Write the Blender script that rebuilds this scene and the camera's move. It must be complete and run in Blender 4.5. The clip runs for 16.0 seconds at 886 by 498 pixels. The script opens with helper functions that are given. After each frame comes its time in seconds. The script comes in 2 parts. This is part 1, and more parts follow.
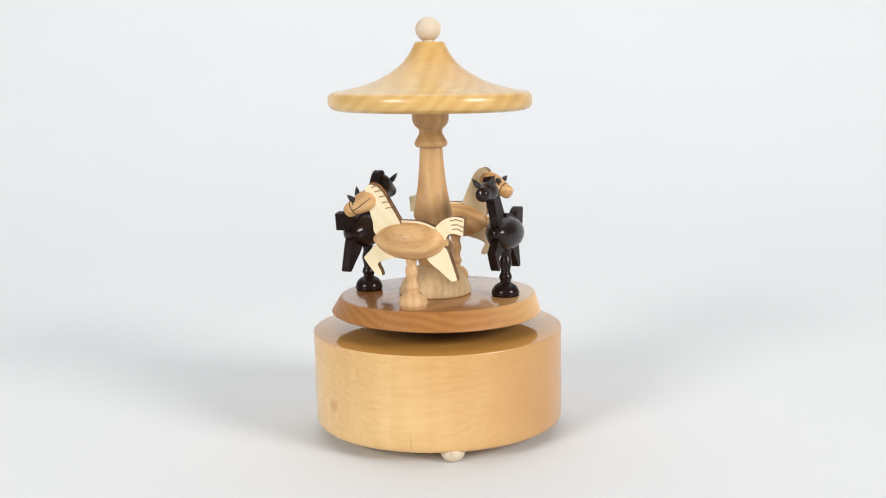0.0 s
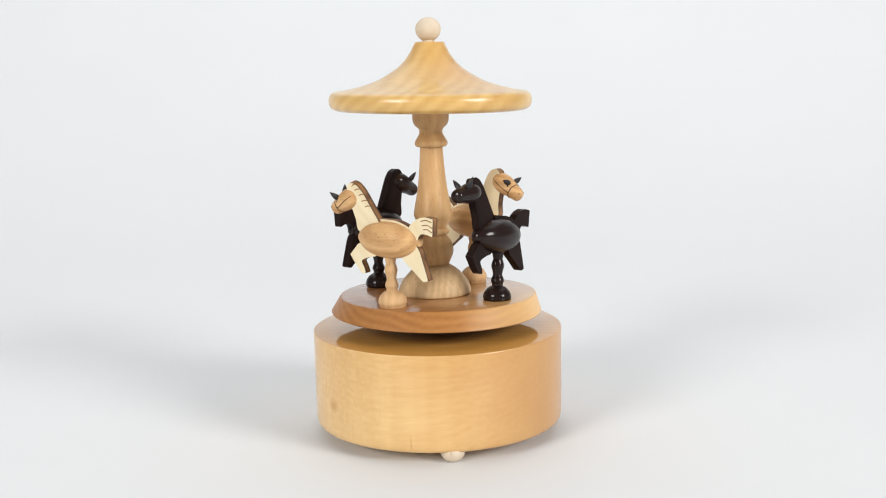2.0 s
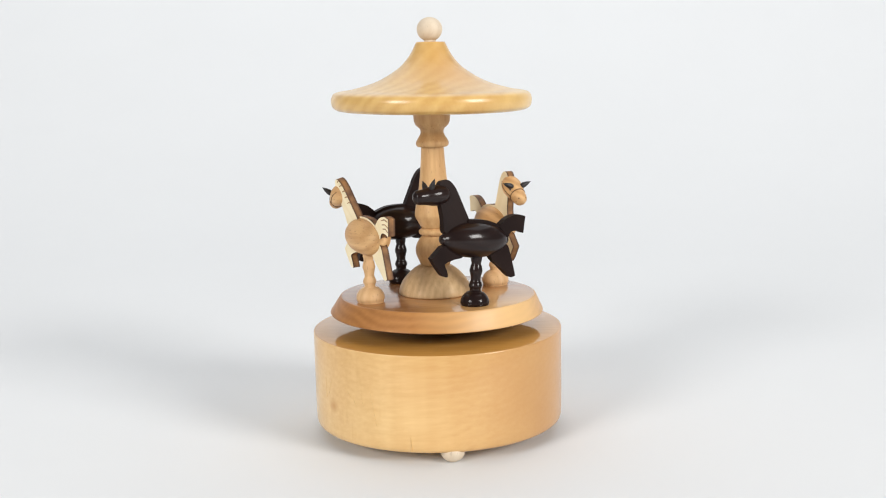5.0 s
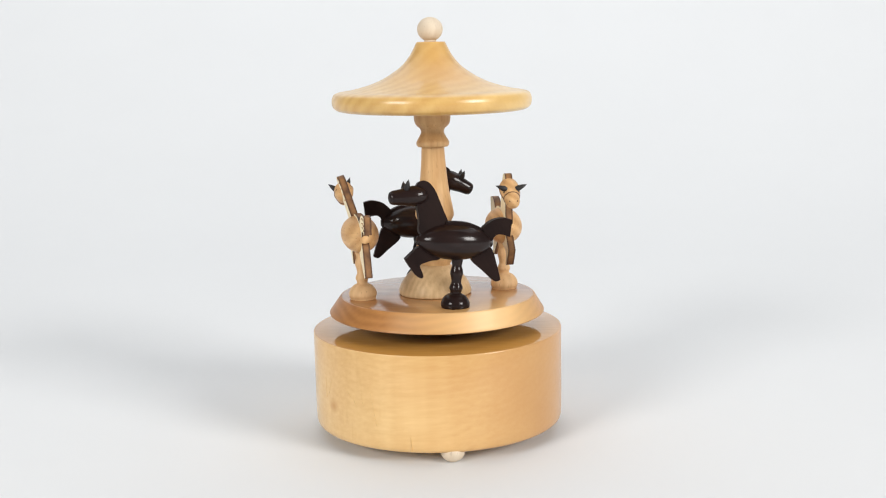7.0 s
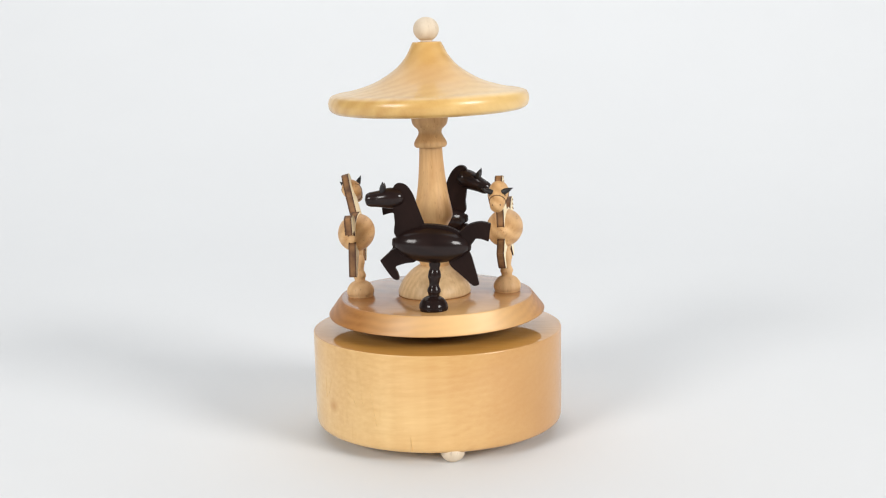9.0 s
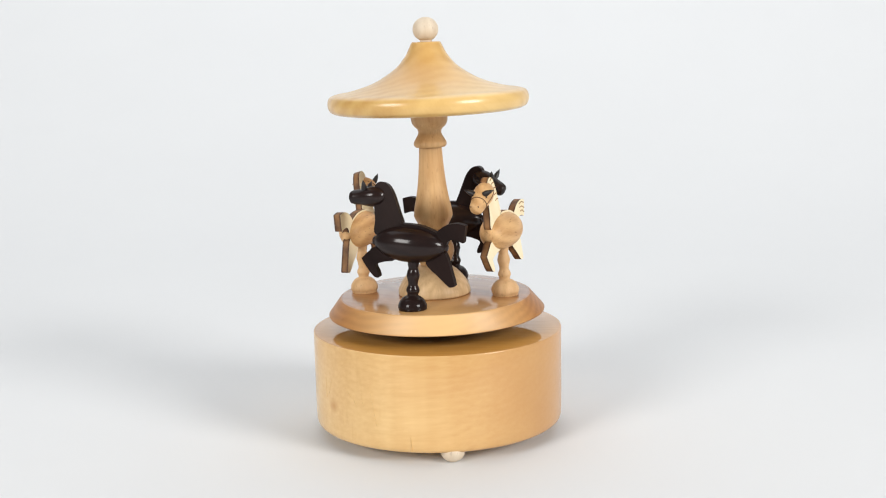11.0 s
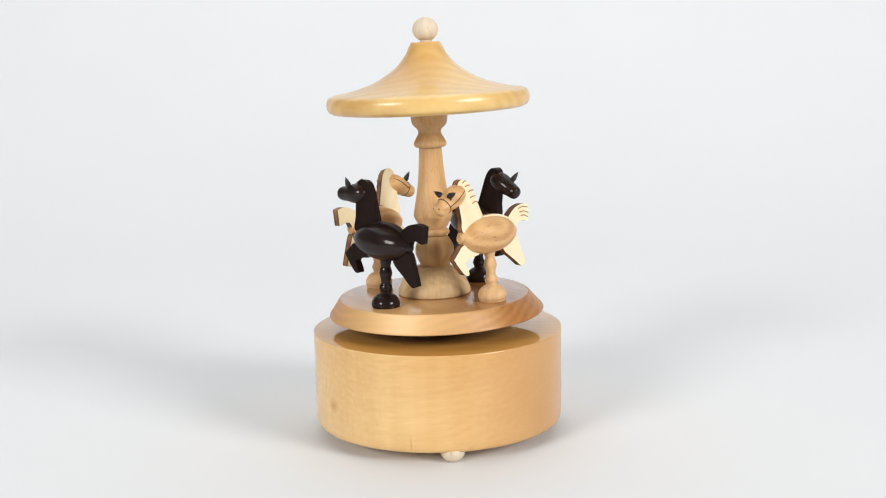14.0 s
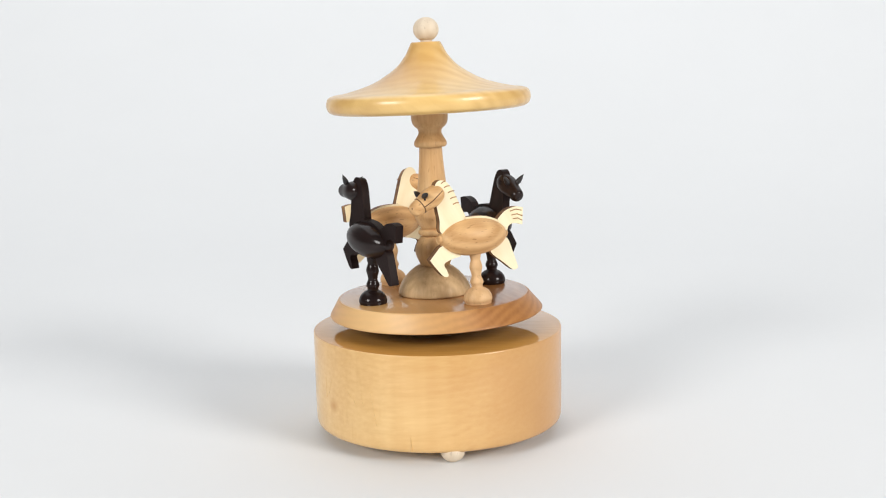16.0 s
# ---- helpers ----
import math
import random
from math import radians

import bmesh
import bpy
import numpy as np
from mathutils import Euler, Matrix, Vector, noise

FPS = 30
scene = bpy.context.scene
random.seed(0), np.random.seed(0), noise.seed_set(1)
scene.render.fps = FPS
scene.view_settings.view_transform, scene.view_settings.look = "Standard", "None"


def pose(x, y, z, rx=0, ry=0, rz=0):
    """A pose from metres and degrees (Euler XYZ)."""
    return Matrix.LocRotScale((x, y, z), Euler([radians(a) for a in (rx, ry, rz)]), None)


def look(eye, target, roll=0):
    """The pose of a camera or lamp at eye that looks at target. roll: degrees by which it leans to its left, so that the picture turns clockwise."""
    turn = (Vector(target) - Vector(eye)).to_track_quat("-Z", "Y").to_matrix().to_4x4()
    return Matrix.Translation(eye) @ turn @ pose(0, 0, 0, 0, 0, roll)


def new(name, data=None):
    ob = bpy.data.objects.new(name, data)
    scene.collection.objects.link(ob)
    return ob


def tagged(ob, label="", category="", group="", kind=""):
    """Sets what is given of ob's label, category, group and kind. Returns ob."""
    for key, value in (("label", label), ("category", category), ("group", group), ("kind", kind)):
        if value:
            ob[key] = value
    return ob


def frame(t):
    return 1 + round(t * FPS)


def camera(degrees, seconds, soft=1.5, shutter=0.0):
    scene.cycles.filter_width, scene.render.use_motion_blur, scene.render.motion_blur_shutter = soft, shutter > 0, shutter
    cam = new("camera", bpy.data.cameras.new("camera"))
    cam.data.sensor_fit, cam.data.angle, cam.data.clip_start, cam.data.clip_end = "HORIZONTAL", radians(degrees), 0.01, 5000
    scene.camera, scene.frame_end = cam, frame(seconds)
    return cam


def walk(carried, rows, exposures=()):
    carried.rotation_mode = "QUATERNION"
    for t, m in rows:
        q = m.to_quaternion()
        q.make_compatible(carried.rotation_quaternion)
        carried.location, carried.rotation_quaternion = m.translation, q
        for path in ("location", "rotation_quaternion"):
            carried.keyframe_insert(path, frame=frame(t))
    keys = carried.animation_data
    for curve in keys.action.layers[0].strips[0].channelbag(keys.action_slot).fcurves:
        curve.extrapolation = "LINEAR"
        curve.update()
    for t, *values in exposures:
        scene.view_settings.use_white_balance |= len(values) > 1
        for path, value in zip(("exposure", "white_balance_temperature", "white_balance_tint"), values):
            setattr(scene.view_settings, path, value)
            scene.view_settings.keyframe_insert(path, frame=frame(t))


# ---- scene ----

# camera: stands still before the music box
cam = camera(41.0, 16.0, soft=1.15)
EYE = Vector((0.0, -0.5177, 0.1675))
PITCH, YAW, ROLL = radians(9.518), radians(0.354), -1.210
AIM = EYE + Vector((math.sin(YAW) * math.cos(PITCH), math.cos(YAW) * math.cos(PITCH), -math.sin(PITCH)))
walk(cam, [(0.0, look(EYE, AIM, ROLL)), (16.0, look(EYE, AIM, ROLL))], [(0.0, -0.18), (16.0, -0.18)])

# ---------------------------------------------------------------- light
world = bpy.data.worlds.new("studio_room")
scene.world = world
world.use_nodes = True
world.node_tree.nodes["Background"].inputs["Color"].default_value = (0.93, 0.965, 1.0, 1)
world.node_tree.nodes["Background"].inputs["Strength"].default_value = 0.15


def softbox(name, eye, target, size_x, size_y, power, colour):
    lamp = bpy.data.lights.new(name, "AREA")
    lamp.shape, lamp.size, lamp.size_y = "RECTANGLE", size_x, size_y
    lamp.energy, lamp.color = power, colour
    ob = new(name, lamp)
    ob.matrix_world = look(eye, target)
    return ob


softbox("softbox_west", (-1.91, -2.12, 1.31), (0, 0, 0.09), 1.12, 0.95, 68.5, (1.0, 0.985, 0.955))
softbox("softbox_east", (2.26, -1.77, 1.31), (0, 0, 0.09), 1.12, 0.95, 87.5, (1.0, 0.985, 0.955))
softbox("softbox_top", (0.0, 1.35, 1.9), (0, 1.35, 0), 3.2, 3.2, 41.0, (0.94, 0.97, 1.0))


# ---------------------------------------------------------------- materials
def nodes_of(name):
    m = bpy.data.materials.new(name)
    m.use_nodes = True
    nt = m.node_tree
    return m, nt, nt.nodes["Principled BSDF"]


def add_node(nt, kind, **values):
    n = nt.nodes.new(kind)
    for key, v in values.items():
        n.inputs[key.replace("_", " ")].default_value = v
    return n


def ramp(nt, stops, source):
    r = nt.nodes.new("ShaderNodeValToRGB")
    e = r.color_ramp.elements
    while len(e) < len(stops):
        e.new(0.5)
    for el, (at, c) in zip(e, stops):
        el.position, el.color = at, (*c, 1)
    nt.links.new(source, r.inputs[0])
    return r


def wood(name, light, dark, period=0.004, centre=(0.0, 0.12, -0.08), turn=(0, 0, 0), rings=0.5, fleck=0.0,
         coat=0.5, coat_rough=0.1, rough=0.45, streak=1.0, blotch=0.35, relief=0.12, marks=False, fibre=900.0, gloss=0.15, sap=None, warp=0.022, figure=0.0):
    """Turned or planed wood with its grain along the local x axis after the turn."""
    m, nt, bsdf = nodes_of(name)
    L = nt.links.new
    tc = nt.nodes.new("ShaderNodeTexCoord")
    info = nt.nodes.new("ShaderNodeObjectInfo")
    shift = nt.nodes.new("ShaderNodeVectorMath")
    shift.operation = "SCALE"
    shift.inputs[0].default_value = (0.31, 0.023, 0.017)
    L(info.outputs["Random"], shift.inputs["Scale"])
    plus = nt.nodes.new("ShaderNodeVectorMath")
    plus.operation = "ADD"
    L(tc.outputs["Object"], plus.inputs[0])
    L(shift.outputs[0], plus.inputs[1])
    mp = nt.nodes.new("ShaderNodeMapping")
    mp.inputs["Rotation"].default_value = [radians(a) for a in turn]
    mp.inputs["Location"].default_value = centre
    L(plus.outputs[0], mp.inputs["Vector"])
    # year rings about an axis outside the piece, bent by slow noise
    bend = add_node(nt, "ShaderNodeTexNoise", Scale=18.0, Detail=2.0)
    L(mp.outputs[0], bend.inputs["Vector"])
    mixv = nt.nodes.new("ShaderNodeVectorMath")
    mixv.operation = "MULTIPLY_ADD"
    L(bend.outputs["Color"], mixv.inputs[0])
    mixv.inputs[1].default_value = (warp, warp, warp)
    L(mp.outputs[0], mixv.inputs[2])
    wave = add_node(nt, "ShaderNodeTexWave", Scale=2 * math.pi / (20 * period), Distortion=1.5, Detail=3.0, Detail_Scale=1.2)
    wave.wave_type, wave.rings_direction, wave.wave_profile = "RINGS", "X", "SIN"
    L(mixv.outputs[0], wave.inputs["Vector"])
    # fine fibres, long along the grain
    st = nt.nodes.new("ShaderNodeMapping")
    st.inputs["Scale"].default_value = (0.06, 1, 1)
    L(mp.outputs[0], st.inputs["Vector"])
    fib = add_node(nt, "ShaderNodeTexNoise", Scale=fibre, Detail=5.0, Roughness=0.62)
    L(st.outputs[0], fib.inputs["Vector"])
    big = add_node(nt, "ShaderNodeTexNoise", Scale=22.0, Detail=3.0)
    st2 = nt.nodes.new("ShaderNodeMapping")
    st2.inputs["Scale"].default_value = (0.35, 1, 1)
    L(mp.outputs[0], st2.inputs["Vector"])
    L(st2.outputs[0], big.inputs["Vector"])

    def mul_add(a, k, b):
        n = nt.nodes.new("ShaderNodeMath")
        n.operation = "MULTIPLY_ADD"
        L(a, n.inputs[0])
        n.inputs[1].default_value = k
        if b is None:
            n.inputs[2].default_value = 0
        else:
            L(b, n.inputs[2])
        return n.outputs[0]

    v = mul_add(wave.outputs["Fac"], rings, None)
    v = mul_add(fib.outputs["Fac"], 0.45 * streak, v)
    v = mul_add(big.outputs["Fac"], blotch, v)
    if figure:
        # curly figure: soft upright bands across the grain
        fg = nt.nodes.new("ShaderNodeMapping")
        fg.inputs["Scale"].default_value = (1, 1, 0.07)
        L(tc.outputs["Object"], fg.inputs["Vector"])
        curl = add_node(nt, "ShaderNodeTexNoise", Scale=130.0, Detail=2.0)
        L(fg.outputs[0], curl.inputs["Vector"])
        v = mul_add(curl.outputs["Fac"], figure, v)
    total = rings + 0.45 * streak + blotch + figure
    col = ramp(nt, [(0.22 * total, light), (0.8 * total, dark)], v)
    out = col.outputs[0]
    if fleck:
        fm = nt.nodes.new("ShaderNodeMapping")
        fm.inputs["Scale"].default_value = (0.18, 1, 1)
        L(mp.outputs[0], fm.inputs["Vector"])
        fl = add_node(nt, "ShaderNodeTexNoise", Scale=1500.0, Detail=1.0)
        L(fm.outputs[0], fl.inputs["Vector"])
        fr = ramp(nt, [(0.66, (0, 0, 0)), (0.74, (fleck, fleck, fleck))], fl.outputs["Fac"])
        mx = nt.nodes.new("ShaderNodeMix")
        mx.data_type = "RGBA"
        L(fr.outputs[0], mx.inputs["Factor"])
        L(out, mx.inputs["A"])
        mx.inputs["B"].default_value = (dark[0] * 0.45, dark[1] * 0.38, dark[2] * 0.3, 1)
        out = mx.outputs["Result"]
    if marks:
        # a small knot and a scatter of short upright bruises beside it
        knot = nt.nodes.new("ShaderNodeVectorMath")
        knot.operation = "DISTANCE"
        L(tc.outputs["Object"], knot.inputs[0])
        knot.inputs[1].default_value = (-0.0447, -0.0323, 0.0198)
        kr = ramp(nt, [(0.0, (0.9, 0.9, 0.9)), (0.0004, (0.4, 0.4, 0.4)), (0.0010, (0, 0, 0))], knot.outputs["Value"])
        up = nt.nodes.new("ShaderNodeMapping")
        up.inputs["Scale"].default_value = (1, 1, 0.16)
        up.inputs["Rotation"].default_value = (0.0, 0.25, 0.0)
        L(tc.outputs["Object"], up.inputs["Vector"])
        sc = add_node(nt, "ShaderNodeTexNoise", Scale=260.0, Detail=2.0)
        L(up.outputs[0], sc.inputs["Vector"])
        sr = ramp(nt, [(0.60, (0, 0, 0)), (0.72, (0.32, 0.32, 0.32))], sc.outputs["Fac"])
        near = nt.nodes.new("ShaderNodeVectorMath")
        near.operation = "DISTANCE"
        L(tc.outputs["Object"], near.inputs[0])
        near.inputs[1].default_value = (-0.037, -0.041, 0.025)
        nr = ramp(nt, [(0.006, (1, 1, 1)), (0.026, (0, 0, 0))], near.outputs["Value"])
        both = nt.nodes.new("ShaderNodeMath")
        both.operation = "MULTIPLY_ADD"
        L(sr.outputs[0], both.inputs[0])
        L(nr.outputs[0], both.inputs[1])
        L(kr.outputs[0], both.inputs[2])
        mk = nt.nodes.new("ShaderNodeMix")
        mk.data_type = "RGBA"
        L(both.outputs[0], mk.inputs["Factor"])
        L(out, mk.inputs["A"])
        mk.inputs["B"].default_value = (0.55, 0.27, 0.07, 1)
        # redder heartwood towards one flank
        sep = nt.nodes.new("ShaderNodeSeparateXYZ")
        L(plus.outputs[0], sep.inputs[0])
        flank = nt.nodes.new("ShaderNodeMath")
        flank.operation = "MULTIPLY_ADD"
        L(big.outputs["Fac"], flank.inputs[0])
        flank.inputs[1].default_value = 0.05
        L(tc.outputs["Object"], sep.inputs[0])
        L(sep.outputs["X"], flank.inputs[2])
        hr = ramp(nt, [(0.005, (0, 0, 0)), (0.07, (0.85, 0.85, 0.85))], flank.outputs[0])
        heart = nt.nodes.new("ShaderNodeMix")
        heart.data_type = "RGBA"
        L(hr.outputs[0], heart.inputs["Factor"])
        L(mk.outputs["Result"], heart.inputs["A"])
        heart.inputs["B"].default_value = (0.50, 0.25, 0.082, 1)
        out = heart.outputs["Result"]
    if sap:
        # paler sapwood or a dark stain round one place
        where, reach, pale, tall = sap
        far = nt.nodes.new("ShaderNodeVectorMath")
        far.operation = "DISTANCE"
        low = nt.nodes.new("ShaderNodeMapping")
        low.inputs["Scale"].default_value = (1, 1, tall)
        L(tc.outputs["Object"], low.inputs["Vector"])
        L(low.outputs[0], far.inputs[0])
        far.inputs[1].default_value = (where[0], where[1], where[2] * tall)
        wob = nt.nodes.new("ShaderNodeMath")
        wob.operation = "MULTIPLY_ADD"
        L(big.outputs["Fac"], wob.inputs[0])
        wob.inputs[1].default_value = reach * 0.5
        L(far.outputs["Value"], wob.inputs[2])
        pr = ramp(nt, [(reach * 0.35, (0.75, 0.75, 0.75)), (reach * 1.25, (0, 0, 0))], wob.outputs[0])
        sm = nt.nodes.new("ShaderNodeMix")
        sm.data_type = "RGBA"
        L(pr.outputs[0], sm.inputs["Factor"])
        L(out, sm.inputs["A"])
        sm.inputs["B"].default_value = (*pale, 1)
        out = sm.outputs["Result"]
    L(out, bsdf.inputs["Base Color"])
    rg = nt.nodes.new("ShaderNodeMapRange")
    rg.inputs["To Min"].default_value, rg.inputs["To Max"].default_value = rough - 0.08, rough + 0.1
    L(fib.outputs["Fac"], rg.inputs["Value"])
    L(rg.outputs[0], bsdf.inputs["Roughness"])
    bump = add_node(nt, "ShaderNodeBump", Strength=relief, Distance=0.0003)
    L(fib.outputs["Fac"], bump.inputs["Height"])
    L(bump.outputs[0], bsdf.inputs["Normal"])
    bsdf.inputs["Coat Weight"].default_value = coat
    bsdf.inputs["Coat Roughness"].default_value = coat_rough
    bsdf.inputs["Specular IOR Level"].default_value = 0.5 if coat < 0.02 else gloss
    return m


def plain(name, colour, rough=0.5, vary=0.15, scale=300.0, coat=0.0, coat_rough=0.1, relief=0.05):
    m, nt, bsdf = nodes_of(name)
    tc = nt.nodes.new("ShaderNodeTexCoord")
    n = add_node(nt, "ShaderNodeTexNoise", Scale=scale, Detail=4.0)
    nt.links.new(tc.outputs["Object"], n.inputs["Vector"])
    lo = tuple(c * (1 - vary) for c in colour)
    hi = tuple(min(1, c * (1 + vary)) for c in colour)
    r = ramp(nt, [(0.3, lo), (0.7, hi)], n.outputs["Fac"])
    nt.links.new(r.outputs[0], bsdf.inputs["Base Color"])
    bsdf.inputs["Roughness"].default_value = rough
    bsdf.inputs["Coat Weight"].default_value = coat
    bsdf.inputs["Coat Roughness"].default_value = coat_rough
    bump = add_node(nt, "ShaderNodeBump", Strength=relief, Distance=0.0003)
    nt.links.new(n.outputs["Fac"], bump.inputs["Height"])
    nt.links.new(bump.outputs[0], bsdf.inputs["Normal"])
    return m


PAPER = plain("white_paper", (0.73, 0.737, 0.745), 0.75, 0.006, 6.0, relief=0.0)
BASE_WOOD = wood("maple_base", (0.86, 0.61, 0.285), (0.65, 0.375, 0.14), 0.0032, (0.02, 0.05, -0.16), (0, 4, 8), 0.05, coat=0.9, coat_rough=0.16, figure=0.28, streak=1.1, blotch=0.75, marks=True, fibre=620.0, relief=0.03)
# darker amber copy of the maple: gap shade and warm bounce painted in
BASE_TOP = wood("maple_base_gap_shade", (0.66, 0.345, 0.085), (0.44, 0.20, 0.04), 0.0032, (0.02, 0.05, -0.16), (0, 4, 8), 0.05, coat=1.0, coat_rough=0.05, streak=1.1, blotch=0.75, fibre=620.0, relief=0.03, gloss=0.08)
CHERRY = dict(light=(0.49, 0.222, 0.064), dark=(0.26, 0.096, 0.023), period=0.0030, centre=(0.0, 0.02, -0.30), turn=(0, 4, 24), rings=0.20, streak=0.9, blotch=0.6, fibre=520.0, relief=0.03, warp=0.012,
              sap=((0.010, -0.045, 0.011), 0.047, (0.88, 0.58, 0.27), 1.0))
PLAT_WOOD = wood("cherry_platform", coat=0.45, coat_rough=0.4, **CHERRY)
# glossier cherry, its colours also darkened to stand in for dark reflections
PLAT_TOP = wood("cherry_polished_dark_reflections", coat=1.0, coat_rough=0.13, **{**CHERRY, "light": (0.40, 0.172, 0.045), "dark": (0.22, 0.08, 0.018), "sap": ((0.010, -0.045, 0.011), 0.047, (0.76, 0.45, 0.175), 1.0)})
ROOF_WOOD = wood("alder_roof", (0.80, 0.55, 0.215), (0.55, 0.31, 0.090), 0.0058, (0.0, 0.02, -0.1), (14, 30, 20), 0.17, coat=0.85, coat_rough=0.25, streak=0.8, blotch=0.9, fibre=420.0, relief=0.03,
                 sap=((0.016, 0.002, 0.112), 0.027, (0.54, 0.28, 0.078), 0.7))
COLUMN_WOOD = wood("beech_column", (0.72, 0.475, 0.24), (0.46, 0.25, 0.10), 0.005, (0.0, 0.05, 0.03), (0, 90, 0), 0.12, 0.3, coat=0.12, coat_rough=0.25, sap=((0.0072, 0.0041, 0.037), 0.0030, (0.13, 0.055, 0.022), 0.13))
DOME_WOOD = wood("beech_dome", (0.74, 0.535, 0.31), (0.43, 0.27, 0.13), 0.003, (0.0, 0.02, 0.0), (0, 90, 0), 0.1, 0.25, coat=0.1, coat_rough=0.3, streak=1.6, fibre=600.0)
BEECH = wood("beech_horse", (0.72, 0.455, 0.22), (0.43, 0.22, 0.084), 0.004, (0.0, 0.03, 0.01), (0, 0, 0), 0.28, 0.55, coat=0.08, coat_rough=0.3)
POST_WOOD = wood("beech_post", (0.72, 0.475, 0.255), (0.53, 0.31, 0.142), 0.003, (0.0, 0.03, 0.01), (0, 90, 0), 0.2, 0.4, coat=0.05, coat_rough=0.3)
BALL_WOOD = wood("bare_beech_ball", (0.73, 0.62, 0.48), (0.60, 0.48, 0.35), 0.0035, (0, 0.03, 0.01), (0, 70, 0), 0.2, 0.3, coat=0.0, rough=0.6)
PLY_FACE = wood("basswood_face", (0.88, 0.77, 0.54), (0.79, 0.65, 0.40), 0.005, (0, 0.2, 0.03), (0, 60, 0), 0.25, 0.0, coat=0.0, rough=0.6)
PLY_EDGE = plain("scorched_edge", (0.1, 0.05, 0.02), 0.7, 0.5, 160.0)


def scorch_borders(mat):
    """The saw's heat blackens the borders of the cut and leaves its middle brown."""
    nt = mat.node_tree
    mottle = next(n for n in nt.nodes if n.type == "VALTORGB")
    e = mottle.color_ramp.elements
    e[0].position, e[0].color = 0.35, (0.09, 0.036, 0.013, 1)
    e[1].position, e[1].color = 0.70, (0.36, 0.175, 0.062, 1)
    tc = nt.nodes.new("ShaderNodeTexCoord")
    sep = nt.nodes.new("ShaderNodeSeparateXYZ")
    nt.links.new(tc.outputs["Object"], sep.inputs[0])
    away = nt.nodes.new("ShaderNodeMath")
    away.operation = "ABSOLUTE"
    nt.links.new(sep.outputs["Y"], away.inputs[0])
    span = nt.nodes.new("ShaderNodeMapRange")
    span.inputs["From Min"].default_value, span.inputs["From Max"].default_value = 0.0006, 0.0015
    nt.links.new(away.outputs[0], span.inputs["Value"])
    mix = nt.nodes.new("ShaderNodeMix")
    mix.data_type = "RGBA"
    nt.links.new(span.outputs[0], mix.inputs["Factor"])
    nt.links.new(mottle.outputs[0], mix.inputs["A"])
    mix.inputs["B"].default_value = (0.05, 0.019, 0.008, 1)
    nt.links.new(mix.outputs["Result"], nt.nodes["Principled BSDF"].inputs["Base Color"])


scorch_borders(PLY_EDGE)
TOAST = plain("toasted_rim", (0.48, 0.27, 0.10), 0.65, 0.3, 500.0)
BURN = plain("lightly_burnt_line", (0.30, 0.145, 0.05), 0.8, 0.3, 900.0)
SCORCH = plain("burnt_line", (0.10, 0.045, 0.02), 0.8, 0.3, 900.0)
BLACK_WOOD = wood("black_stained_wood", (0.019, 0.0095, 0.008), (0.010, 0.005, 0.0045), 0.004, (0, 0.03, 0.01), (0, 0, 0), 0.3, gloss=0.05, coat=0.52, coat_rough=0.15, rough=0.5, relief=0.1)
BLACK_POST = wood("black_stained_post", (0.019, 0.0095, 0.008), (0.010, 0.005, 0.0045), 0.004, (0, 0.03, 0.01), (0, 0, 0), 0.3, gloss=0.05, coat=0.42, coat_rough=0.11, rough=0.5, relief=0.1)
BLACK_MATT = wood("black_stained_board", (0.019, 0.010, 0.0085), (0.010, 0.0055, 0.005), 0.004, (0, 0.2, 0.01), (0, 60, 0), 0.3, gloss=0.06, coat=0.05, coat_rough=0.3, rough=0.5, relief=0.1)
# platform wood darkened: the shade beneath the disc is put into this colour
UNDER_WOOD = wood("shaded_underside", (0.14, 0.058, 0.017), (0.08, 0.03, 0.009), 0.006, (0.0, 0.03, -0.09), (0, 6, 24), 0.2, coat=0.0, rough=0.6)
EAR_BLACK = plain("black_stain", (0.012, 0.009, 0.009), 0.45, 0.2, 400.0)
SCUFF = plain("scuffed_varnish", (0.68, 0.43, 0.165), 0.5, 0.15, 900.0)
STEEL = plain("dark_axle_steel", (0.10, 0.08, 0.07), 0.35, 0.2, 300.0)
STEEL.node_tree.nodes["Principled BSDF"].inputs["Metallic"].default_value = 0.8


# ---------------------------------------------------------------- building helpers
def part(name, bm, materials, parent, label="", smooth=True):
    bmesh.ops.recalc_face_normals(bm, faces=bm.faces[:])
    me = bpy.data.meshes.new(name)
    bm.to_mesh(me)
    bm.free()
    for mat in materials if isinstance(materials, (list, tuple)) else (materials,):
        me.materials.append(mat)
    if smooth:
        for poly in me.polygons:
            poly.use_smooth = True
        me.set_sharp_from_angle(angle=radians(38))
    ob = new(name, me)
    ob.parent = parent
    return tagged(ob, label)


def smooth_curve(pts, n=5, closed=False):
    """Catmull-Rom points through pts."""
    out = []
    count = len(pts)
    for i in range(count if closed else count - 1):
        if closed:
            a, b, c, d = (pts[(i + k - 1) % count] for k in range(4))
        else:
            a, b, c, d = (pts[min(max(i + k - 1, 0), count - 1)] for k in range(4))
        for j in range(n):
            u = j / n
            out.append(tuple(0.5 * (2 * q + (r - p) * u + (2 * p - 5 * q + 4 * r - s) * u * u + (3 * q - p - 3 * r + s) * u ** 3)
                             for p, q, r, s in zip(a, b, c, d)))
    if not closed:
        out.append(tuple(pts[-1]))
    return out


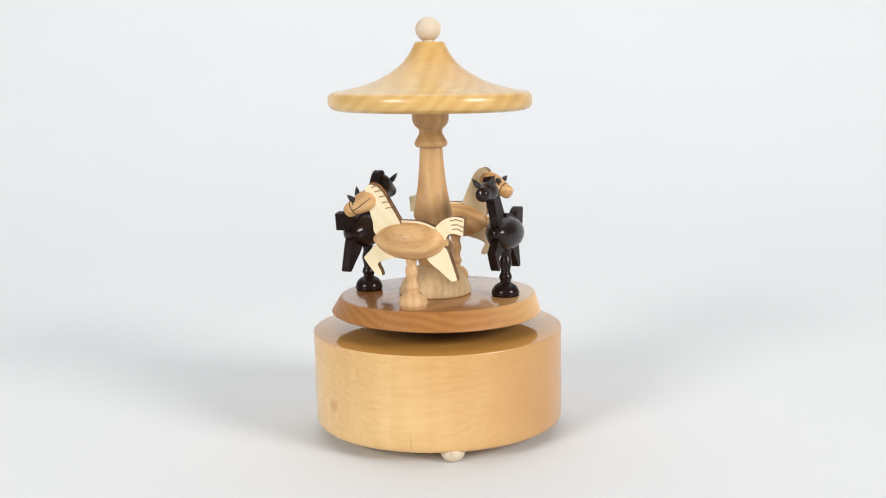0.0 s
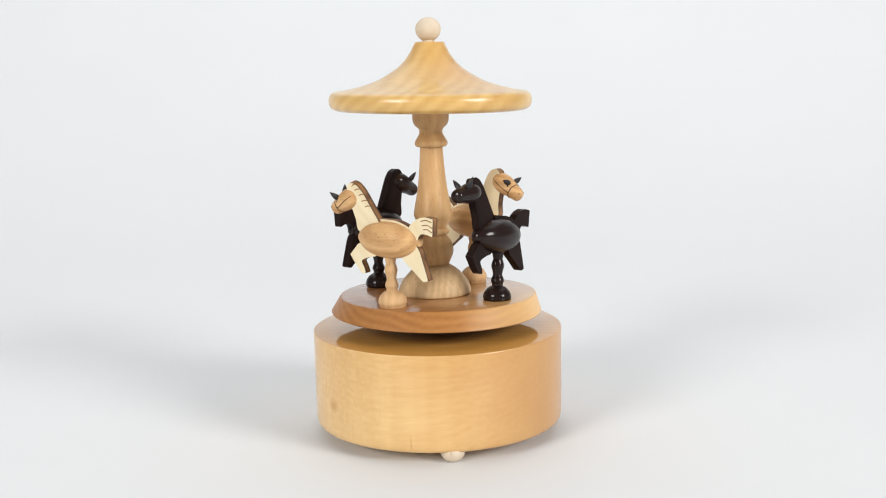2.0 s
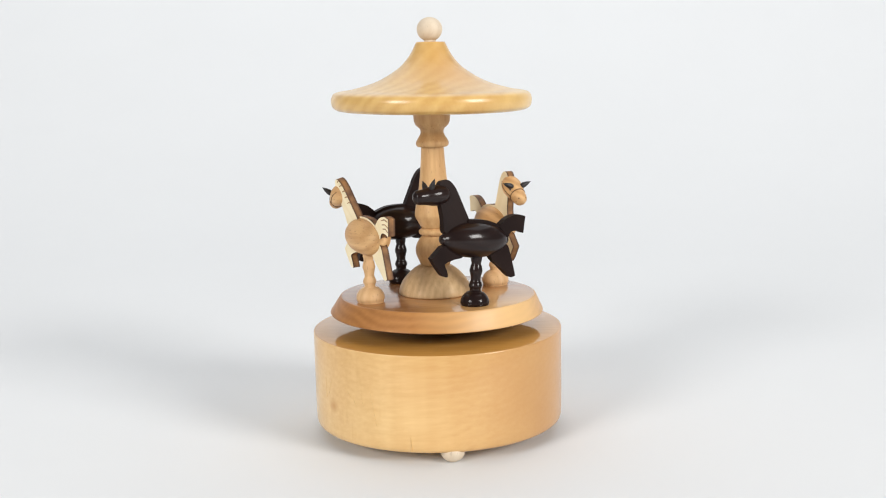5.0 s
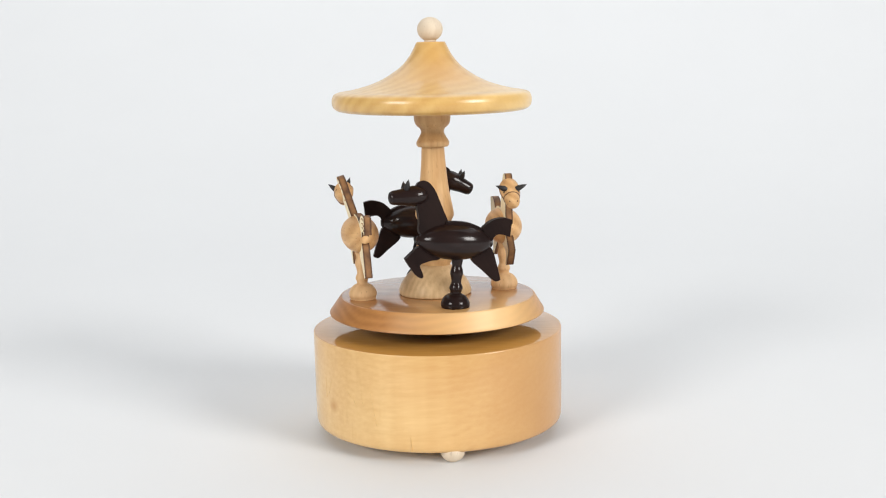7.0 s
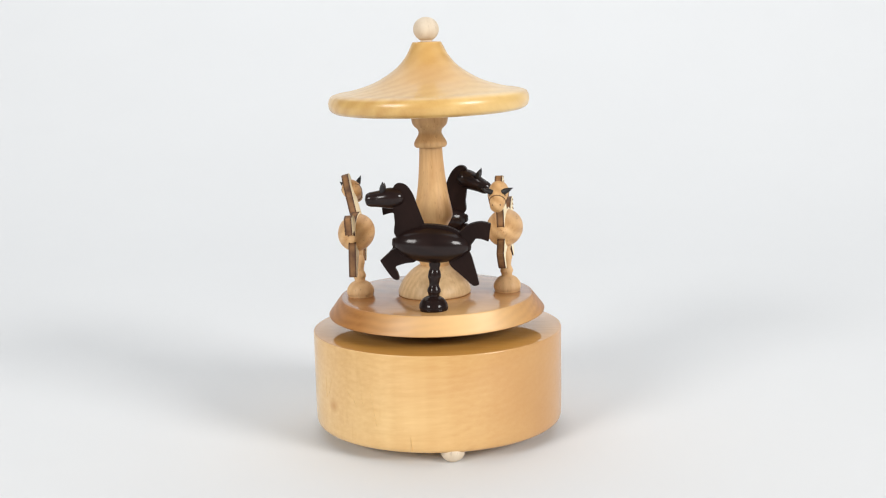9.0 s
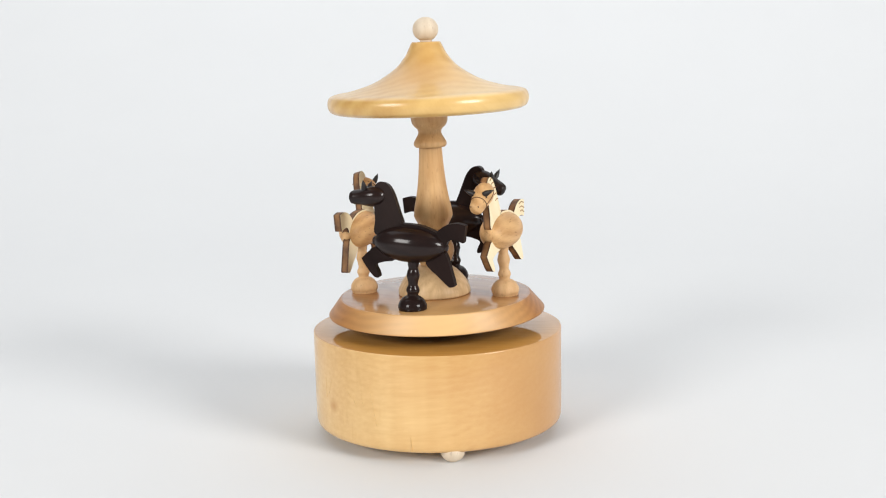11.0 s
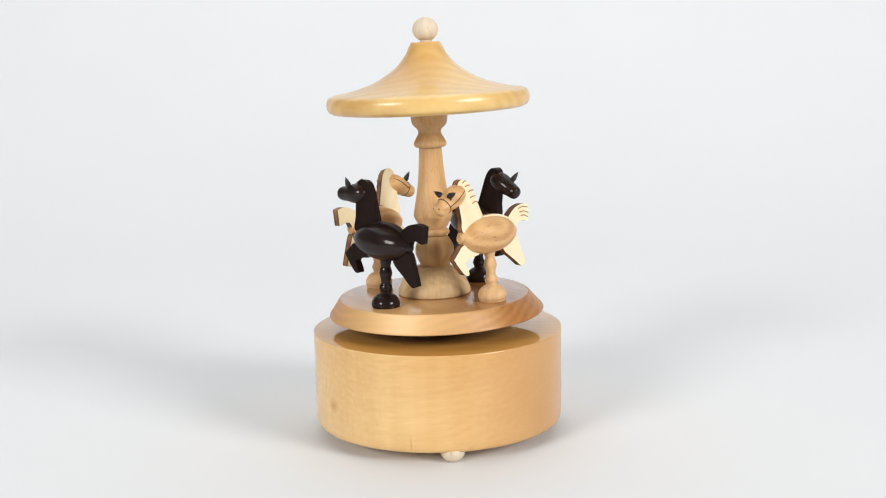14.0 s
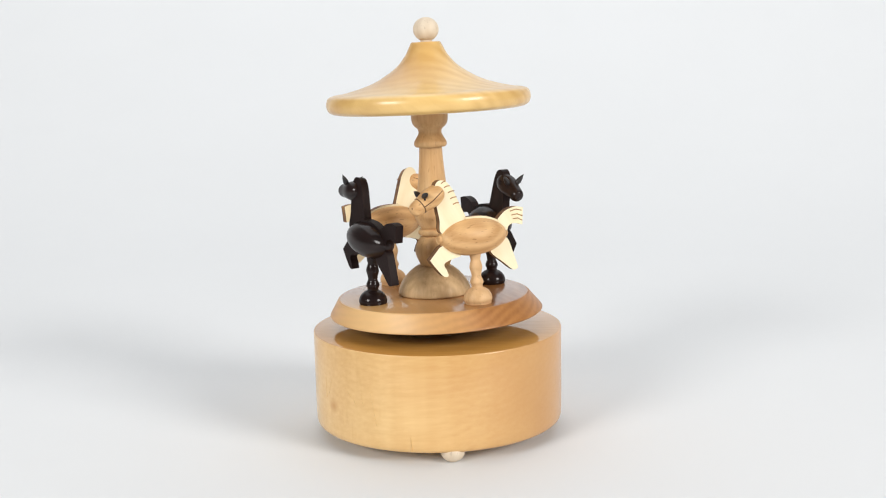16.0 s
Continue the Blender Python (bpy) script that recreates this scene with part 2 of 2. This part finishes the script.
def lathe(profile, segments=96, axis="z", m=None, squash=1.0):
    """A body turned from (radius, height) points in mm, ends closed where the radius is 0."""
    bm = bmesh.new()
    rows = []
    for r, h in profile:
        if r < 1e-6:
            rows.append([bm.verts.new((0, 0, h / 1000))])
        else:
            rows.append([bm.verts.new((r / 1000 * math.cos(2 * math.pi * k / segments), r / 1000 * squash * math.sin(2 * math.pi * k / segments), h / 1000))
                         for k in range(segments)])
    for a, b in zip(rows, rows[1:]):
        for k in range(segments):
            k2 = (k + 1) % segments
            if len(a) == 1 and len(b) > 1:
                bm.faces.new((a[0], b[k2], b[k]))
            elif len(b) == 1 and len(a) > 1:
                bm.faces.new((a[k], a[k2], b[0]))
            elif len(a) > 1:
                bm.faces.new((a[k], a[k2], b[k2], b[k]))
    if axis == "x":
        bmesh.ops.transform(bm, matrix=Matrix.Rotation(radians(90), 4, "Y"), verts=bm.verts)
    if m is not None:
        bmesh.ops.transform(bm, matrix=m, verts=bm.verts)
    return bm


def board(outline, thickness, n=5):
    """A flat sawn board in the x-z plane from an outline in mm: faces in slot 0, cut edge in slot 1."""
    pts = smooth_curve(outline, n, True)
    bm = bmesh.new()
    h = thickness / 2000
    sides = []
    for y in (-h, h):
        sides.append([bm.verts.new((x / 1000, y, z / 1000)) for x, z in pts])
    a, b = sides
    f1 = bm.faces.new(a)
    f2 = bm.faces.new(list(reversed(b)))
    f1.material_index = f2.material_index = 0
    count = len(pts)
    for i in range(count):
        f = bm.faces.new((a[i], b[i], b[(i + 1) % count], a[(i + 1) % count]))
        f.material_index = 1
    rim = bmesh.ops.inset_individual(bm, faces=[f1, f2], thickness=0.0004, use_even_offset=True)
    for f in rim["faces"]:
        f.material_index = 2
    bmesh.ops.triangulate(bm, faces=[f1, f2])
    return bm


def tube(points, radius, sides=6):
    """A thin round line along points in metres."""
    bm = bmesh.new()
    rings = []
    pts = [Vector(p) for p in points]
    for i, p in enumerate(pts):
        d = (pts[min(i + 1, len(pts) - 1)] - pts[max(i - 1, 0)]).normalized()
        u = d.orthogonal().normalized()
        if i:
            u = (last - d * last.dot(d)).normalized()
        last = u
        w = d.cross(u)
        rings.append([bm.verts.new(p + radius * (math.cos(2 * math.pi * k / sides) * u + math.sin(2 * math.pi * k / sides) * w)) for k in range(sides)])
    for a, b in zip(rings, rings[1:]):
        for k in range(sides):
            bm.faces.new((a[k], a[(k + 1) % sides], b[(k + 1) % sides], b[k]))
    bm.faces.new(rings[0])
    bm.faces.new(list(reversed(rings[-1])))
    return bm


# ---------------------------------------------------------------- seamless white backdrop
def build_backdrop():
    bm = bmesh.new()
    line = [(-3.0, 0.0), (0.45, 0.0)]
    for k in range(1, 49):
        a = radians(90 * k / 48)
        line.append((0.45 + 1.7 * math.sin(a), 1.7 - 1.7 * math.cos(a)))
    line.append((2.15, 3.0))
    rows = [[bm.verts.new((x, y, z)) for x in (-3.0, 3.0)] for y, z in line]
    for a, b in zip(rows, rows[1:]):
        bm.faces.new((a[0], a[1], b[1], b[0]))
    ob = part("backdrop", bm, PAPER, None, "white seamless paper sweep under and behind the music box")
    tagged(ob, category="backdrop", kind="structure")


build_backdrop()

# ---------------------------------------------------------------- the music box base
ZT = 0.0463


def build_base():
    box = tagged(new("music_box"), "round varnished pale maple music box base on white paper", "music box")
    body = [(0, 4.9), (52.4, 4.9), (53.8, 5.2), (54.6, 5.9), (54.95, 7.1), (55.05, 9.0), (55.15, 16.0), (55.15, 45.9), (55.08, 46.1), (54.92, 46.24), (54.7, 46.3), (8, 46.3), (8, 44.7), (0, 44.7)]
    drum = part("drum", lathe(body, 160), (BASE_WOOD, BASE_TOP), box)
    # the top face takes the copy with the platform's shade in its colour
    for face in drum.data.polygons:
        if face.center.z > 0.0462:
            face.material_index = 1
    # short scuffs beside the knot: azimuth and height where each begins, and how far it runs
    for az, z, run, rise in ((-150.8, 31.0, 0.6, -9.0), (-145.5, 30.6, -2.4, -6.5), (-135.6, 30.0, 4.0, -4.5), (-130.5, 26.0, 2.0, -4.0), (-121.0, 30.0, 3.2, -15.0), (-126.0, 28.0, 1.4, -5.0), (-102.5, 12.0, 0.5, -6.0)):
        way = [(0.05515 * math.cos(radians(az + run * k / 6)), 0.05515 * math.sin(radians(az + run * k / 6)), (z + rise * k / 6) / 1000) for k in range(7)]
        part("scuff", tube(way, 0.00011), SCUFF, drum, "thin darker scuff")
    part("axle", lathe([(0, 44.6), (2.0, 44.6), (2.0, 53.4), (0, 53.4)], 32), STEEL, box, "dark steel axle")
    foot = smooth_curve([(0, 0), (2.2, 0.4), (4.0, 1.7), (5.0, 3.6), (5.2, 5.2), (5.0, 6.3)], 5)
    foot[0] = (0, 0)
    for az in (-84, 36, 156):
        f = part("foot", lathe(foot + [(0, 6.3)], 32), BALL_WOOD, box, "bare pale wooden ball foot")
        f.location = (0.0495 * math.cos(radians(az)), 0.0495 * math.sin(radians(az)), 0.0)
    return box


music_box = build_base()

# ---------------------------------------------------------------- the turning top (its origin is on the axle, at the drum's top)
TILT = Matrix.Rotation(0.0064, 4, "Y")     # the platform's upper face sits askew on the axle
WEDGE = Matrix.Rotation(0.0235, 4, "Y") @ Matrix.Rotation(-0.0011, 4, "X")    # and its lower face more so: the disc is not of one thickness
GRAIN = pose(0, 0, 0, 0, 0, 80)
SHIFT = pose(-0.0002, 0.0008, 0)     # the column is not quite centred


def wedge_disc(rows, segments=160):
    """A disc between two slightly oval, unparallel faces. Rows: (share of the height from the lower to the upper rim, millimetres of radius added)."""
    bm = bmesh.new()
    turned = GRAIN.inverted()

    def rim(k, share, add):
        a = 2 * math.pi * k / segments
        ends = []
        for m, off, r, oval, turn, z in ((WEDGE, (0.0001, 0.0006), 0.0481, 0.9665, 1.4617, 0.0073), (TILT, (0.0011, 0.0003), 0.0434, 0.9688, 0.3943, 0.0148)):
            r += add / 1000
            x, y = r * math.cos(a - turn), r * oval * math.sin(a - turn)
            p = m @ Vector((x * math.cos(turn) - y * math.sin(turn), x * math.sin(turn) + y * math.cos(turn), z))
            ends.append(p + Vector((*off, 0)))
        return turned @ ends[0].lerp(ends[1], share)

    rings = [[bm.verts.new(rim(k, *row)) for k in range(segments)] for row in rows]
    for a, b in zip(rings, rings[1:]):
        for k in range(segments):
            bm.faces.new((a[k], a[(k + 1) % segments], b[(k + 1) % segments], b[k]))
    for ring in (rings[0], rings[-1]):
        bm.faces.new(ring)
    return bm


def build_turntable():
    top = tagged(new("carousel_top"), "wooden carousel platform with turned column and conical roof", "carousel")
    plat = part("platform", wedge_disc(((0.0, -0.25), (0.03, 0.0), (0.09, 0.08), (0.16, 0.08), (0.23, 0.02), (0.30, 0.0), (0.60, 0.0), (0.93, 0.0), (0.97, -0.06), (0.992, -0.22), (1.0, -0.5))), (PLAT_WOOD, PLAT_TOP), top, "varnished orange cherry wood disc with bevelled edge")
    for face in plat.data.polygons:
        # the upper face alone is polished, with dark reflections put into its colour
        if len(face.vertices) > 4 and face.center.z > 0.012:
            face.material_index = 1
    plat.matrix_basis = GRAIN
    # added thin disc whose dark colour holds the shade of the gap
    under = part("underside", wedge_disc(((-0.03, -0.8), (-0.004, -0.7))), UNDER_WOOD, top, "added thin disc under the platform, shade put into its dark colour")
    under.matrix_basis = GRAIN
    dome = [(14.2, 14.4), (14.3, 15.6)] + smooth_curve([(15.2, 15.2), (15.9, 15.6), (16.05, 16.6), (15.6, 18.5), (14.1, 21.4), (11.8, 24.2), (9.5, 26.3), (7.4, 27.7), (5.8, 28.3)], 4)
    dome = [(r, h - 0.5) for r, h in dome]
    part("dome", lathe([(0, 13.9)] + dome + [(0, 27.8)], 96), DOME_WOOD, top, "bare beech half-round column foot")
    shaft = [(0, 27.4), (6.2, 27.4)]
    shaft += smooth_curve([(6.4, 28.0), (7.3, 30.2), (8.4, 33.0), (8.6, 35.2), (8.1, 37.4), (7.0, 39.4), (5.9, 40.9), (5.3, 41.3)], 4)
    shaft += [(5.3, 41.5), (6.5, 41.8), (6.95, 42.4), (7.0, 43.0), (6.8, 43.6), (6.3, 44.1), (5.25, 44.35)]
    shaft += smooth_curve([(5.25, 44.55), (6.0, 45.2), (7.2, 47.3), (8.3, 49.5), (8.5, 51.0), (8.1, 53.8), (7.4, 57.3), (6.5, 62.4), (5.85, 68.0), (5.3, 74.5), (5.0, 80.3)], 4)
    shaft += smooth_curve([(6.5, 80.4), (7.1, 81.2), (7.15, 82.4), (6.5, 83.7), (5.4, 85.6), (5.05, 86.9), (5.5, 88.3), (6.9, 89.6), (7.75, 91.2), (8.05, 93.4), (8.05, 96.2)], 4)
    shaft = [(r, h - 0.6) for r, h in shaft]
    column = part("column", lathe(shaft + [(0, 95.6)], 72), COLUMN_WOOD, top, "turned beech column with rings")
    column.matrix_basis = SHIFT
    roof = [(0, 95.8), (40.5, 95.8)]
    roof += smooth_curve([(42.2, 96.1), (44.0, 97.2), (44.8, 99.2), (44.7, 101.4), (43.7, 103.2), (41.6, 104.0)], 5)
    roof += smooth_curve([(40.8, 104.15), (36.0, 104.9), (27.8, 107.1), (21.2, 109.9), (13.9, 114.7), (9.6, 119.6), (7.4, 123.6), (6.5, 125.4)], 5)
    roof += [(6.1, 125.7), (0, 125.7)]
    roof = [(r * 0.9966, h if h < 104 else 104 + (h - 104) * 0.972) for r, h in roof]
    cone = part("roof", lathe(roof, 160, squash=0.9706), ROOF_WOOD, top, "varnished alder conical roof with rounded brim")
    cone.matrix_basis = SHIFT @ Matrix.Translation((0, 0, 0.0999)) @ Matrix.Rotation(0.0020, 4, "X") @ Matrix.Rotation(0.0175, 4, "Y") @ Matrix.Rotation(-0.42, 4, "Z") @ Matrix.Translation((0, 0, -0.1))
    ball = [(5.55 * math.sin(math.pi * k / 24), 130.9 - 5.2 * math.cos(math.pi * k / 24)) for k in range(25)]
    ball = [(0, 125.6), (2.6, 125.6), (2.6, 126.4)] + [b for b in ball if b[0] > 2.6 or b[1] > 131]
    ball[-1] = (0, ball[-1][1])
    ball = [(r, h - 0.6) for r, h in ball]
    finial = part("finial", lathe(ball, 48), BALL_WOOD, top, "bare pale wooden ball finial")
    finial.matrix_basis = SHIFT
    return top


carousel = build_turntable()


# ---------------------------------------------------------------- horses
def build_horse(name, label, body_mat, post_mat, face_mat, edge_mat, black, head_at, slip, lean=0.0, stout=1.0, ear_out=36):
    """head_at: the middle of the head in mm and the degrees by which the muzzle drops; slip: mm by which the body sits forward on its post; lean: the neck's tip sideways."""
    horse = tagged(new(name), label, "toy horse", "horses on the carousel")
    # a neck glued in askew tips outwards
    tip = Matrix.Translation((0, 0, 0.030)) @ Matrix.Rotation(radians(lean), 4, "X") @ Matrix.Translation((0, 0, -0.030))
    sit = Matrix.Translation((slip / 1000, 0, 0))
    # turned post with its ball foot, a little undercut where it is glued down
    post = [(0, -1.3), (5.6, -1.3)] + smooth_curve([(5.75, 0.0), (6.0, 0.4), (6.1, 1.4), (5.75, 2.8), (4.8, 4.3), (3.6, 5.3), (2.7, 5.7)], 4)
    post += smooth_curve([(2.3, 6.1), (2.45, 7.0), (2.85, 8.0), (2.6, 9.2), (2.05, 10.6), (2.35, 12.7), (2.75, 14.4), (2.45, 16.2), (2.05, 17.6), (2.35, 19.2), (2.5, 21.5)], 4)
    part("post", lathe(post + [(0, 21.5)], 32), post_mat, horse)
    # lemon-shaped barrel with small nubs where it was held on the lathe
    prof = [(0, -16.5), (1.3, -16.4), (1.9, -15.9), (2.0, -15.2)]
    for k in range(1, 30):
        x = -15.5 + 31.0 * k / 30
        prof.append((max(2.0, 7.8 * stout * (1 - abs(x / 16.3) ** 2.15) ** 0.62), x))
    prof += [(2.0, 15.2), (1.9, 15.9), (1.3, 16.4), (0, 16.5)]
    barrel = part("barrel", lathe(prof, 48, "x", Matrix.Translation((0.0009, 0, 0.0277)) @ Matrix.Rotation(radians(-1.5), 4, "Y")), body_mat, horse)
    # one sawn silhouette shows round the barrel: neck, spine, tail, legs
    thick = 3.5 if black else 3.2
    neck = [(16.0, 31.0), (16.4, 36.4), (17.0, 40.6), (17.8, 46.0), (17.4, 51.0), (15.2, 52.8), (12.2, 52.0), (9.6, 48.8), (7.6, 44.3), (5.7, 39.8), (4.1, 35.8), (3.6, 31.0), (9.0, 29.0)]
    spine = [(5.0, 33.0), (5.0, 36.0), (4.0, 36.3), (-1.0, 36.2), (-5.0, 35.7), (-9.0, 34.3), (-11.0, 33.0), (-11.0, 30.0), (-4.0, 29.0), (4.0, 30.0)]
    tail = [(-10.3, 32.5), (-12.3, 35.1), (-15.3, 37.1), (-19.4, 38.0), (-22.8, 37.4), (-23.3, 36.9), (-23.0, 34.0), (-22.7, 30.5), (-22.2, 30.1), (-20.0, 30.8), (-17.4, 31.0), (-15.7, 29.9), (-14.4, 27.2), (-11.0, 27.0)]
    fore = [(16.0, 25.6), (19.0, 23.3), (21.5, 20.8), (21.8, 20.1), (19.5, 16.7), (16.6, 13.2), (14.6, 12.5), (14.0, 13.2), (14.6, 15.2), (15.6, 18.0), (11.5, 19.7), (7.2, 20.8), (8.0, 25.5)]
    hind = [(-6.6, 20.2), (-12.2, 15.1), (-16.2, 11.6), (-17.6, 11.1), (-19.0, 11.6), (-19.2, 12.4), (-17.4, 18.4), (-15.1, 24.8), (-12.0, 26.0), (-8.0, 25.0)]
    n_ob = part("neck", board(neck, thick), (face_mat, edge_mat, edge_mat if black else TOAST), horse)
    n_ob.matrix_basis = sit @ tip
    spine_ob = part("spine", board(spine, thick, 4), (face_mat, edge_mat, edge_mat if black else TOAST), horse)
    t_ob = part("tail", board(tail, thick), (face_mat, edge_mat, edge_mat if black else TOAST), horse)
    fore_ob = part("foreleg", board(fore, thick, 4), (face_mat, edge_mat, edge_mat if black else TOAST), horse)
    hind_ob = part("hind_leg", board(hind, thick, 4), (face_mat, edge_mat, edge_mat if black else TOAST), horse)
    # egg-shaped head, thick at the poll and drawn in to a blunt muzzle
    hp = smooth_curve([(0, -7.4), (2.0, -7.0), (3.6, -5.2), (4.3, -2.2), (4.1, 0.8), (3.45, 3.8), (3.15, 6.0), (2.95, 7.4), (2.2, 8.8), (0, 9.5)], 4)
    hp[0], hp[-1] = (0, -7.4), (0, 9.5)
    hm = tip @ Matrix.Translation((head_at[0] / 1000, 0, head_at[1] / 1000)) @ Matrix.Rotation(radians(head_at[2]), 4, "Y")
    head = part("head", lathe([(max(r, 0), h) for r, h in hp], 40, "x", hm), body_mat, horse)
    for ob in (barrel, spine_ob, t_ob, fore_ob, hind_ob, head):
        ob.matrix_basis = sit
    for side in (-1, 1):
        ear = lathe([(0, -0.6), (1.0, -0.4), (1.25, 1.0), (0.8, 2.9), (0, 4.8)], 16, "z",
                    hm @ Matrix.Translation((0.0018, side * 0.0024, 0.0030)) @ Matrix.Rotation(radians(-side * ear_out), 4, "X") @ Matrix.Rotation(radians(-8), 4, "Y"))
        part("ear", ear, EAR_BLACK, head, "black pointed ear")
    if not black:
        for side in (-1, 1):
            eye = lathe([(0, 0), (0.5, 0), (0.42, 0.2), (0, 0.3)], 16, "z",
                        hm @ Matrix.Translation((0.0024, side * 0.0031, 0.0019)) @ Matrix.Rotation(radians(-side * 58), 4, "X"))
            part("eye", eye, EAR_BLACK, head, "black painted eye")
            strap = [hm @ Vector((x / 1000, side * r / 1000 * math.cos(a), r / 1000 * math.sin(a)))
                     for x, r, a in ((-6.0, 3.05, 0.1), (-4.0, 4.0, 0.08), (-2.0, 4.33, 0.03), (0.0, 4.28, -0.05), (2.0, 3.9, -0.1), (4.4, 3.42, -0.12))]
            part("strap", tube(strap, 0.0002), SCORCH, head, "burnt bridle line")
            dot = lathe([(0, 0), (0.35, 0), (0.3, 0.18), (0, 0.2)], 12, "z",
                        hm @ Matrix.Translation((0.0086, side * 0.0016, 0.0016)) @ Matrix.Rotation(radians(70), 4, "Y"))
            part("nostril", dot, SCORCH, head)
        band = [hm @ Vector((0.0044, 0.0034 * math.cos(2 * math.pi * k / 28), 0.0034 * math.sin(2 * math.pi * k / 28))) for k in range(29)]
        part("noseband", tube(band, 0.00021), SCORCH, head, "burnt bridle line")
        # burnt strokes of the mane and tail, on the outer face alone
        y = thick / 2000
        for name_, owner, lift, lines in (
                ("mane_stroke", n_ob, 0.25, ((14.6, 51.4, -1.9, 0.9), (13.4, 49.7, -2.7, 0.5), (11.7, 47.4, -3.0, 0.5), (10.9, 44.8, -3.0, 0.5), (9.8, 42.3, -2.8, 0.5))),
                ("tail_stroke", t_ob, 0.7, ((-17.0, 36.3, -5.6, -0.2), (-17.6, 34.6, -5.3, -0.9), (-18.2, 32.9, -4.4, -1.1)))):
            for x, z, lx, lz in lines:
                path = [(x / 1000, y, z / 1000), ((x + lx * 0.5) / 1000, y, (z + lz * 0.5 + lift) / 1000), ((x + lx) / 1000, y, (z + lz) / 1000)]
                part(name_, tube(path, 0.00023), BURN, owner, "burnt " + name_.split("_")[0] + " line")
    return horse


def seat(azimuth, radius, height, turn, lean, rear):
    """Where a horse stands on the platform: nose clockwise along the rim, turned inwards a little, tipped sideways and back."""
    return (TILT @ Matrix.Rotation(radians(azimuth), 4, "Z") @ Matrix.Translation((radius / 1000, 0, height / 1000)) @ Matrix.Rotation(radians(-90 - turn), 4, "Z")
            @ Matrix.Rotation(radians(lean), 4, "X") @ Matrix.Rotation(radians(rear), 4, "Y"))


PALE = "pale beech toy horse with scorched edges on post"
DARK = "black stained wooden toy horse on a turned post"
herd = [(build_horse("horse", DARK, BLACK_WOOD, BLACK_POST, BLACK_MATT, BLACK_MATT, True, (19.8, 46.3, 6), 0.6, 9.5, 0.98), seat(-17.68, 32.12, 14.8, 1.25, 0.06, -3.6)),
        (build_horse("horse", DARK + ", nose lowered", BLACK_WOOD, BLACK_POST, BLACK_MATT, BLACK_MATT, True, (19.5, 45.5, 27), -2.0), seat(161.21, 31.7, 15.1, 6.41, -0.63, 0.26)),
        (build_horse("horse", PALE + ", neck leaning", BEECH, POST_WOOD, PLY_FACE, PLY_EDGE, False, (20.3, 44.3, 28), -1.2, -13.5, 1.02), seat(-106.5, 32.96, 15.65, 3.89, -1.18, 1.03)),
        (build_horse("horse", PALE, BEECH, POST_WOOD, PLY_FACE, PLY_EDGE, False, (20.0, 45.4, 29), -0.2, 0.0, 1.02, 70), seat(72.69, 32.32, 15.7, 8.72, 0.7, 1.4))]


# ---------------------------------------------------------------- what moves
def motions():
    # seconds, turn, lean sideways, lean forwards: the loose top rocks over shortly before 8 s
    turns = ((0, 0.0, -0.2, -0.45), (0.5, -4.19, -0.23, -0.5), (1, -8.36, -0.28, -0.55), (2, -16.68, -0.30, -0.68), (3, -24.95, -0.27, -0.72), (4, -33.16, -0.2, -0.68),
             (5.2, -43.0, -0.18, -0.58), (6.5, -53.49, -0.17, -0.46), (7, -57.52, -0.18, -0.40), (7.7, -63.13, -0.18, -0.39), (8, -65.55, -0.9, 1.06), (8.5, -69.54, -0.95, 0.9),
             (9, -73.52, -0.98, 0.74), (10.2, -83.03, -1.07, 0.44), (11.5, -93.24, -1.15, 0.13), (12.5, -101.04, -1.17, -0.03), (13.5, -108.8, -1.18, -0.18), (14.5, -116.5, -1.15, -0.38),
             (15.2, -121.88, -1.08, -0.57), (16, -127.97, -1.04, -0.85))
    path = []
    for t, turn, side, fore in turns:
        path.append((t, Matrix.Translation((-0.0006, 0, ZT)) @ Matrix.Rotation(radians(side), 4, "Y") @ Matrix.Rotation(radians(fore), 4, "X") @ Matrix.Rotation(radians(turn), 4, "Z")))
    walk(carousel, path)
    for horse, place in herd:
        walk(horse, [(t, m @ place) for t, m in path])


motions()
